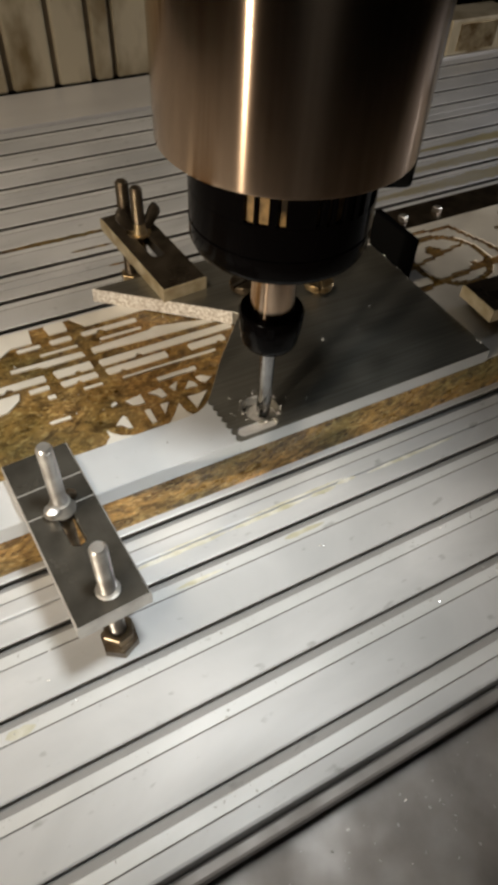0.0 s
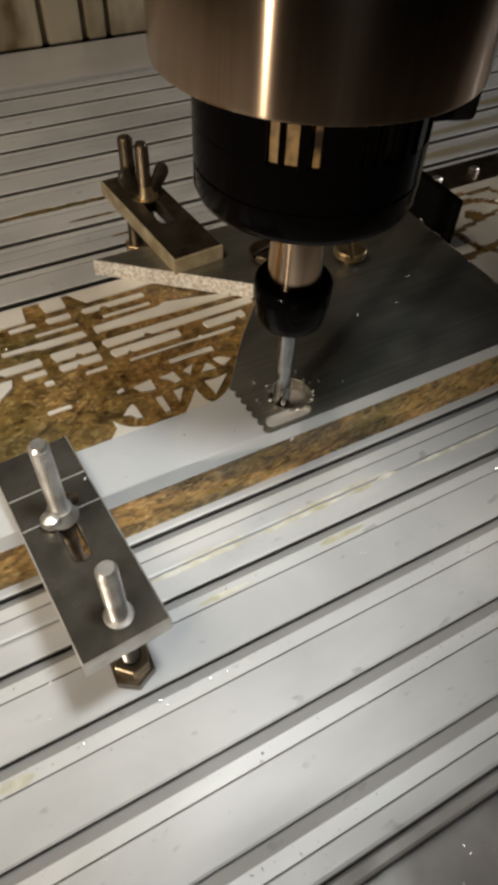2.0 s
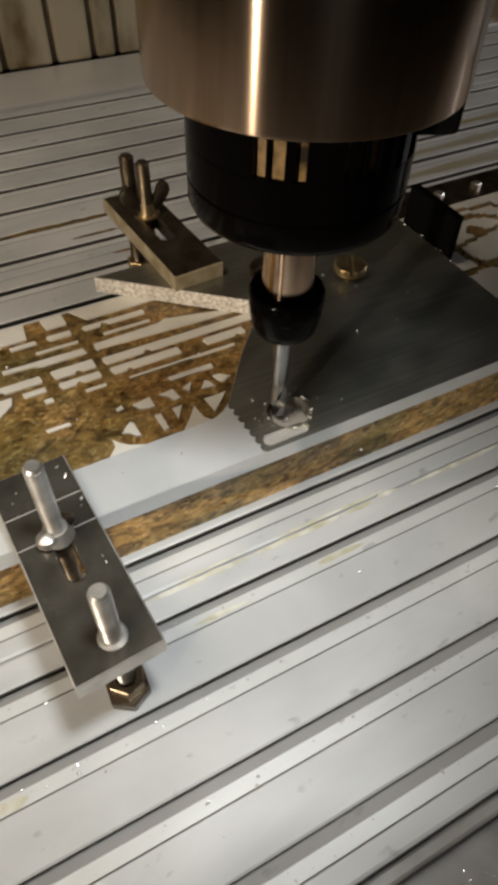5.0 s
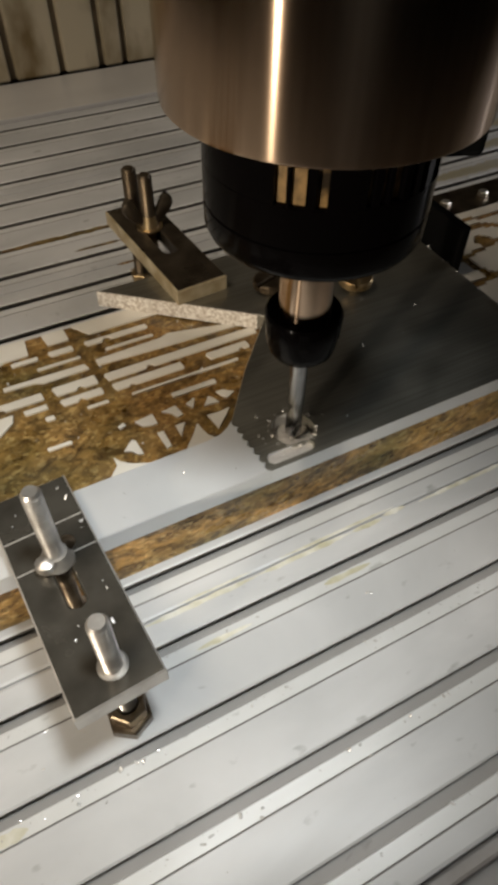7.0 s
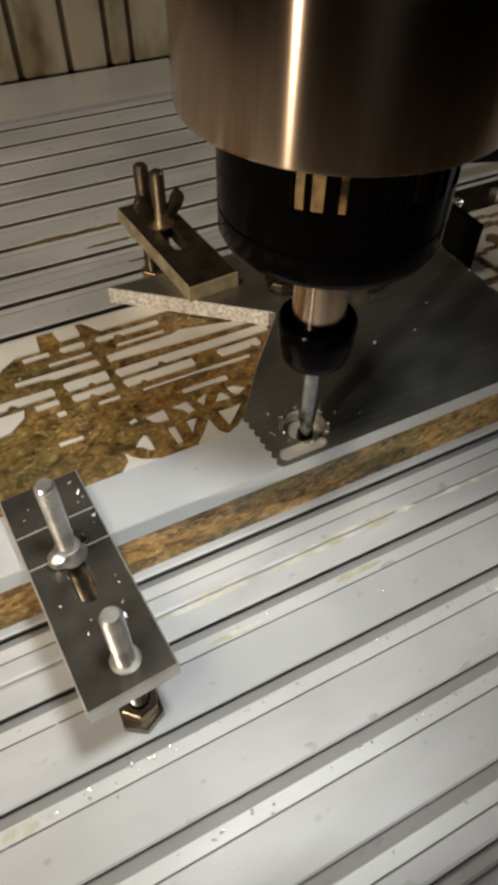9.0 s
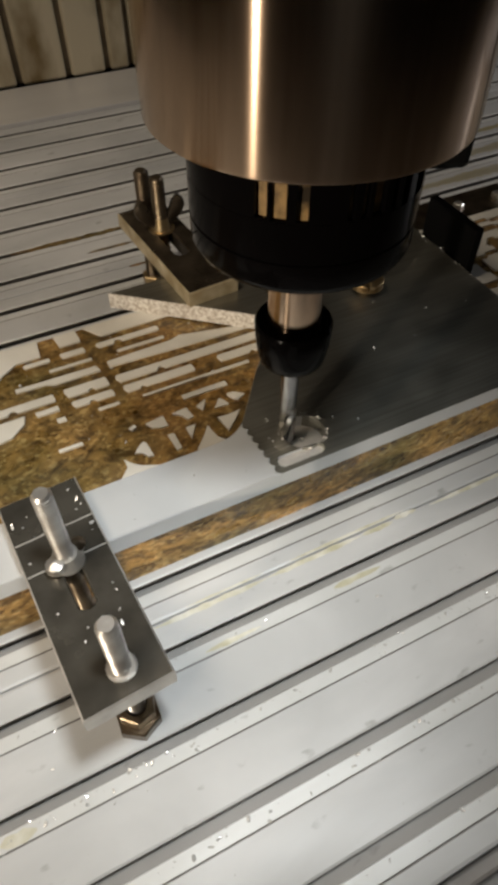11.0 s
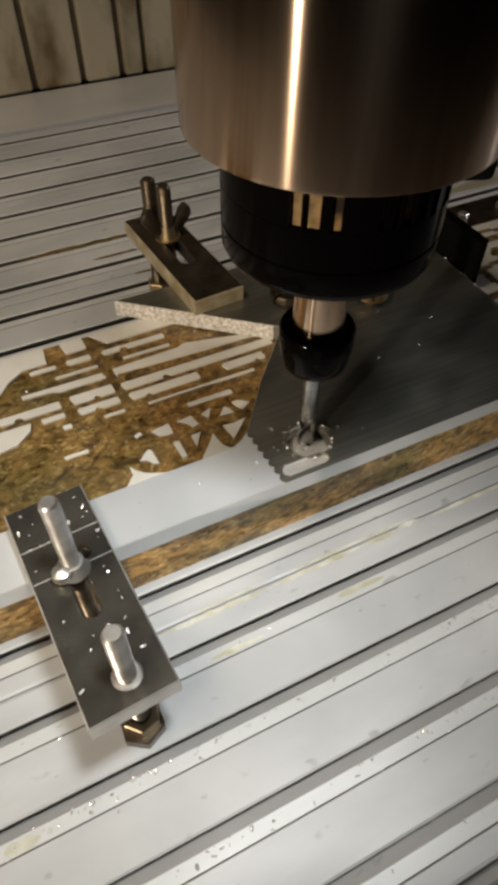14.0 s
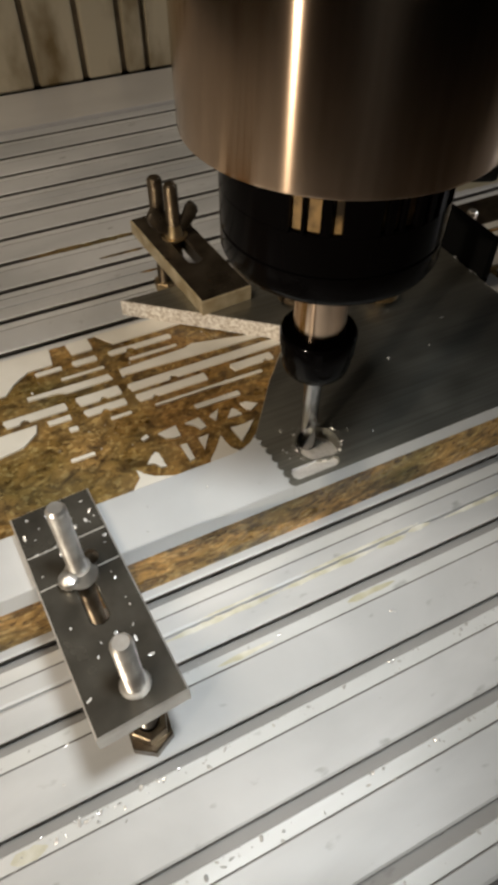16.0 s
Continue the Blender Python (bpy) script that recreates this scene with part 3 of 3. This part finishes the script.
# ---- spindle ----
def spindle():
    """The motor spindle; its own origin lies on the axis at the tip of the cutter."""
    ob = empty("spindle")
    tagged(ob, "brushed steel milling spindle with black cap and collet nut", "milling spindle")
    part("body", lathe([(2.8, 11.45), (3.74, 11.45), (3.79, 11.49), (3.8, 11.55), (3.8, 27.0), (3.6, 27.2)], 128), STEEL, ob, "brushed stainless steel motor housing", True)
    cap = part("bearing_cap", lathe([(1.0, 8.15), (2.6, 8.15), (2.8, 8.28), (2.89, 8.48), (2.89, 9.06), (2.85, 9.08), (2.85, 9.11), (2.89, 9.13), (2.89, 10.1), (2.84, 10.14), (2.72, 10.14)], 96), BLACK, ob, "glossy black bearing cap", True)
    part("neck_ring", lathe([(2.74, 10.0), (2.74, 11.47)], 64), TAN, ob, "tan ring seen between the black ribs")
    # black ribs of uneven width; the tan ring shows in the gaps between these bearings
    gaps = [(218, 223.5), (225, 232), (236.5, 241.5), (258.5, 261.5), (265, 268.5), (270.5, 277), (281, 284.5), (288, 293), (299, 309)]
    edges = [g for gap in gaps for g in gap]
    for a0, a1 in zip(edges[1::2], edges[2::2] + [edges[0] + 360]):
        n = max(2, int((a1 - a0) / 5) + 1)
        arc = [radians(a0 + (a1 - a0) * k / n) for k in range(n + 1)]
        rim = [(2.89 * math.cos(a), 2.89 * math.sin(a)) for a in arc] + [(2.7 * math.cos(a), 2.7 * math.sin(a)) for a in arc[::-1]]
        part("rib", prism(rim, 10.12, 11.47), BLACK, cap, smooth=True)
    bm = box(2.5, 3.8, -0.9, 0.9, 10.2, 11.5, 0.2)
    bmesh.ops.rotate(bm, verts=bm.verts[:], cent=(0, 0, 0), matrix=Matrix.Rotation(radians(-22), 3, "Z"))
    part("lug", bm, BLACK_DULL, ob, "black lug under the housing")
    part("shaft", lathe([(0.8, 5.2), (0.8, 8.2)], 64), STEEL, ob, "bright ground spindle shaft", True)
    nut = part("collet_nut", lathe([(0.45, 3.72), (0.8, 3.74), (0.93, 3.8), (1.04, 3.94), (1.1, 4.2), (1.17, 4.8), (1.19, 5.28), (1.13, 5.38), (0.82, 5.39)], 64), BLACK, ob, "glossy black collet nut", True)
    for k in range(6):
        bm = box(1.1, 1.2, -0.14, 0.14, 4.7, 5.3, 0.03)
        bmesh.ops.rotate(bm, verts=bm.verts[:], cent=(0, 0, 0), matrix=Matrix.Rotation(2 * math.pi * k / 6, 3, "Z"))
        part("spanner_flat", bm, BLACK, nut)
    return ob


def cutter(parent):
    """A two-flute end mill, plain shank above."""
    bm = bmesh.new()
    rings, n = [], 20
    for k in range(41):
        z = -0.15 + 2.0 * k / 40
        ring = []
        for i in range(n):
            a = 2 * math.pi * i / n
            r = 0.3 if k > 34 else 0.3 - 0.11 * max(0.0, math.cos(2 * a)) ** 2 * min(1, (35 - k) / 6)
            b = a + z * 1.7
            ring.append(bm.verts.new((r * math.cos(b), r * math.sin(b), z)))
        rings.append(ring)
    rings.append([bm.verts.new((0.3 * math.cos(2 * math.pi * i / n + 3.15), 0.3 * math.sin(2 * math.pi * i / n + 3.15), 3.9)) for i in range(n)])
    for r0, r1 in zip(rings, rings[1:]):
        for i in range(n):
            bm.faces.new((r0[i], r0[(i + 1) % n], r1[(i + 1) % n], r1[i]))
    bm.faces.new(rings[0][::-1])
    bm.faces.new(rings[-1])
    return part("end_mill", finish(bm), TOOL, parent, "fluted carbide end mill", True)


SPINDLE = spindle()
MILL = cutter(SPINDLE)


# ---- residue, chips and drops ----
def blob(rnd, x0, x1, y0, y1, z, bm):
    """A thin ragged film of dried coolant."""
    n, top, low = max(6, int((x1 - x0) / 0.25)), [], []
    for i in range(n + 1):
        x = x0 + (x1 - x0) * i / n
        e = min(1.0, 4.0 * min(i, n - i) / n + 0.15)
        m = (y0 + y1) / 2
        top.append((x, m + (y1 - m) * e * rnd.uniform(0.55, 1.0)))
        low.append((x, m - (m - y0) * e * rnd.uniform(0.55, 1.0)))
    prism(low + top[::-1], 0.003, z, (), 0, bm)


def residue():
    rnd = random.Random(11)
    bm = bmesh.new()
    for x0, x1, y0, y1 in ((-4.1, -3.1, -0.68, -0.25), (7.9, 9.8, 1.98, 2.26), (3, 5.0, 1.9, 2.1), (1.8, 6.0, 3.36, 3.62), (6.05, 9.9, 3.38, 3.62), (9.95, 11.3, 3.38, 3.62), (3, 6, 3.68, 3.78), (7, 12, 3.68, 3.8), (11.4, 12.4, 3.45, 3.7), (13, 18, 3.4, 3.6)):
        blob(rnd, x0, x1, y0, y1, 0.01, bm)
    tagged(part("coolant_residue", bm, COOLANT), "pale yellow dried coolant film on the table", "residue", kind="stuff")
    bm = bmesh.new()
    for x0, x1, y0, y1 in ((25, 84, 20.25, 21.75), (24, 84, 22.7, 24.3), (27, 84, 25.2, 26.7), (34, 84, 27.65, 29.2)):
        blob(rnd, x0, x1, y0, y1, 0.01, bm)
    tagged(part("coolant_residue", bm, STAINED), "yellowish dried coolant crust on the table", "residue", kind="stuff")
    bm = bmesh.new()
    for x0, x1, y0, y1 in ((2.5, 9.6, 27.2, 27.7), (6.4, 9.2, 25.6, 25.9), (8.0, 9.6, 23.4, 23.62)):
        blob(rnd, x0, x1, y0, y1, 0.012, bm)
    tagged(part("coolant_residue", bm, CHIPBOARD), "brown sawdust sludge in the table slot", "residue", kind="stuff")


residue()


def shard(rnd, size, bm=None):
    """One bent sliver of aluminium."""
    own = bmesh.new() if bm is None else bm
    n, w, c = 4, size * rnd.uniform(0.18, 0.4), rnd.uniform(0.3, 1.6)
    q = Euler((rnd.uniform(-0.6, 0.6), rnd.uniform(-0.6, 0.6), rnd.uniform(0, 6.28))).to_matrix()
    rows = []
    for i in range(n):
        a = c * (i / (n - 1) - 0.5)
        p = Vector((size * math.sin(a) / max(c, 0.1), 0, size * (1 - math.cos(a)) / max(c, 0.1)))
        k = w * (0.4 + 0.6 * math.sin(math.pi * (i + 0.6) / n))
        rows.append([own.verts.new(q @ (p + Vector((0, d, h)))) for d, h in ((-k, 0), (0, 0.25 * w), (k, 0.0), (0, -0.1 * w))])
    for a, b in zip(rows, rows[1:]):
        for j in range(4):
            own.faces.new((a[j], a[(j + 1) % 4], b[(j + 1) % 4], b[j]))
    own.faces.new(rows[0])
    own.faces.new(rows[-1][::-1])
    vs = [v for row in rows for v in row]
    low = min(v.co.z for v in vs)
    for v in vs:
        v.co.z -= low
    return own, vs


def chips(name, label, seed, places, size):
    rnd = random.Random(seed)
    bm = bmesh.new()
    for x, y, z in places(rnd):
        _, vs = shard(rnd, size * rnd.choice((0.5, 0.7, 1.0, 1.6)), bm)
        for v in vs:
            v.co = (v.co + Vector((x, y, z))) * C
    tagged(part(name, bm, CHIP), label, "metal chips", kind="stuff")


def on_table(rnd):
    for _ in range(130):
        k = rnd.choice((2.5, 0, 0, -2.5, -2.5, -5.0, -5.0))
        yield rnd.uniform(-6, 17), k - 0.2 - abs(rnd.gauss(0, 0.25)), 0.0
    for _ in range(50):
        yield rnd.uniform(-6, 17), rnd.uniform(-5.9, 4.8), 0.0
    for _ in range(90):
        x, y = rnd.uniform(-4, 16), rnd.uniform(18.5, 34)
        if not (7.0 < x < 11.5 and y < 23.5):
            yield x, y, 0.0
    for _ in range(150):
        yield rnd.uniform(2, 20), rnd.uniform(-12.5, -7.2), -2.6


def on_plate(rnd):
    for _ in range(16):
        y = rnd.uniform(5.6, 16)
        yield rnd.uniform(12.6, 20.6), y, 2.9
    for k in range(46):
        yield 20.75 + rnd.gauss(0, 0.1), 6 + 9.5 * k / 46, 2.9 if k % 2 else 2.88
    for _ in range(36):
        a, d = rnd.uniform(0, 6.28), 0.8 + abs(rnd.gauss(0, 0.5))
        x, y = 9.1 + d * math.cos(a), 6.77 + d * math.sin(a)
        if y > 6.2 and x > 7.6:
            yield x, y, 2.9
    for _ in range(5):
        yield rnd.uniform(2, 7), rnd.uniform(5.7, 7.4), 2.94


def on_board(rnd):
    for _ in range(40):
        yield rnd.uniform(0, 9), rnd.uniform(10, 16.5), 2.16


chips("table_chips", "bright aluminium chips scattered on table and tray", 5, on_table, 0.075)
chips("plate_chips", "bright aluminium chips lying on the milled plate", 6, on_plate, 0.08)
chips("board_chips", "small aluminium chips on the spoil board", 7, on_board, 0.07)


def swarf(seed):
    """Curled chips heaped in the pocket round the cutter."""
    rnd = random.Random(seed)
    bm = bmesh.new()
    for _ in range(26):
        a = rnd.uniform(0, 6.28)
        _, vs = shard(rnd, rnd.uniform(0.06, 0.17), bm)
        for v in vs:
            v.co = (v.co + Vector((9.1 + 0.86 * math.cos(a), 6.8 + 0.86 * math.sin(a), 2.88))) * C
    tagged(part("swarf", bm, BRIGHT), "curled bright swarf round the bored pocket", "swarf", kind="stuff")


swarf(3)


def flying_chips():
    """Chips thrown out of the pocket one after another; each flies and comes to rest on a clamp or the table."""
    rnd = random.Random(21)
    made = []
    for k in range(132):
        bm, _ = shard(rnd, rnd.choice((0.07, 0.09, 0.13, 0.18)))
        ob = part("metal_chip", finish(bm), CHIP)
        tagged(ob, "bright aluminium chip thrown out by the cutter", "metal chip", "flying chips")
        if k % 3 == 1:
            u, v = rnd.uniform(-1.1, 1.1), rnd.uniform(0.3, 7.0)
            while abs(u) < 0.75 and (0.2 < v < 1.4 or 2.2 < v < 5.0):
                u, v = rnd.uniform(-1.1, 1.1), rnd.uniform(0.3, 7.0)
            a = radians(4.0)
            land = (0.37 + u * math.cos(a) - v * math.sin(a), 0.52 + u * math.sin(a) + v * math.cos(a), 3.605)
        else:
            land = (rnd.uniform(-3, 14), rnd.choice((0, 0, -2.5, -2.5, -5.0)) - 0.22 - abs(rnd.gauss(0, 0.2)), 0.0)
            if -1.2 < land[0] < 1.9 and land[1] > 0:
                land = (land[0] + 4, land[1], 0.0)
        made.append((ob, 1.5 + 13.5 * (k + rnd.random()) / 132, land, rnd.uniform(0, 360)))
    return made


CHIPS = flying_chips()


# ---- movement ----
def circling(t):
    """Centre of the spindle in the plan and the height of the cutter's tip: it bores a round pocket in circles."""
    marks = [0.0, 4.7, 6.8, 9.2, 11.3, 16.0]
    turn = radians(np.interp(t, marks, [-45.4, 1432.4, 2106.7, 2871.3, 3472.9, 4405.1]))
    r = np.interp(t, marks, [0.358, 0.358, 0.351, 0.351, 0.449, 0.449])
    cx = np.interp(t, marks, [8.99, 8.99, 8.96, 8.96, 9.06, 9.06])
    z = np.interp(t, [0, 2, 8, 13.7, 16], [2.9, 2.9, 2.7, 2.46, 2.4])
    return cx - 0.11 + r * math.cos(turn), 6.83 + r * math.sin(turn), z


def motions():
    times = [k / 10 for k in range(161)]
    walk(SPINDLE, [(t, pose(*(v * C for v in circling(t)))) for t in times])
    walk(GANTRY, [(t, pose((circling(t)[0] - 9.0) * C, 0, 0)) for t in times])
    for ob, t, (x, y, z), turn in CHIPS:
        t, a = round(t, 1), turn
        home = (9.1, 6.8, 2.37)
        way = [(t + 0.1 * k, tuple(p + (q - p) * k / 3 for p, q in zip(home, (x, y, z))), 2.2 * (k / 3) * (1 - k / 3) * 4) for k in (1, 2)]
        rows = [(0.0, pose(*(v * C for v in home), 0, 0, a)), (t, pose(*(v * C for v in home), 0, 0, a))]
        rows += [(s, pose(p[0] * C, p[1] * C, (p[2] + up) * C, 60, 20, a + 40)) for s, p, up in way]
        rows += [(t + 0.3, pose(x * C, y * C, z * C, 0, 0, a)), (16.0, pose(x * C, y * C, z * C, 0, 0, a))]
        walk(ob, rows)
    walk(MILL, [(t, pose(0, 0, 0, 0, 0, -790.0 * t)) for t in times])


motions()
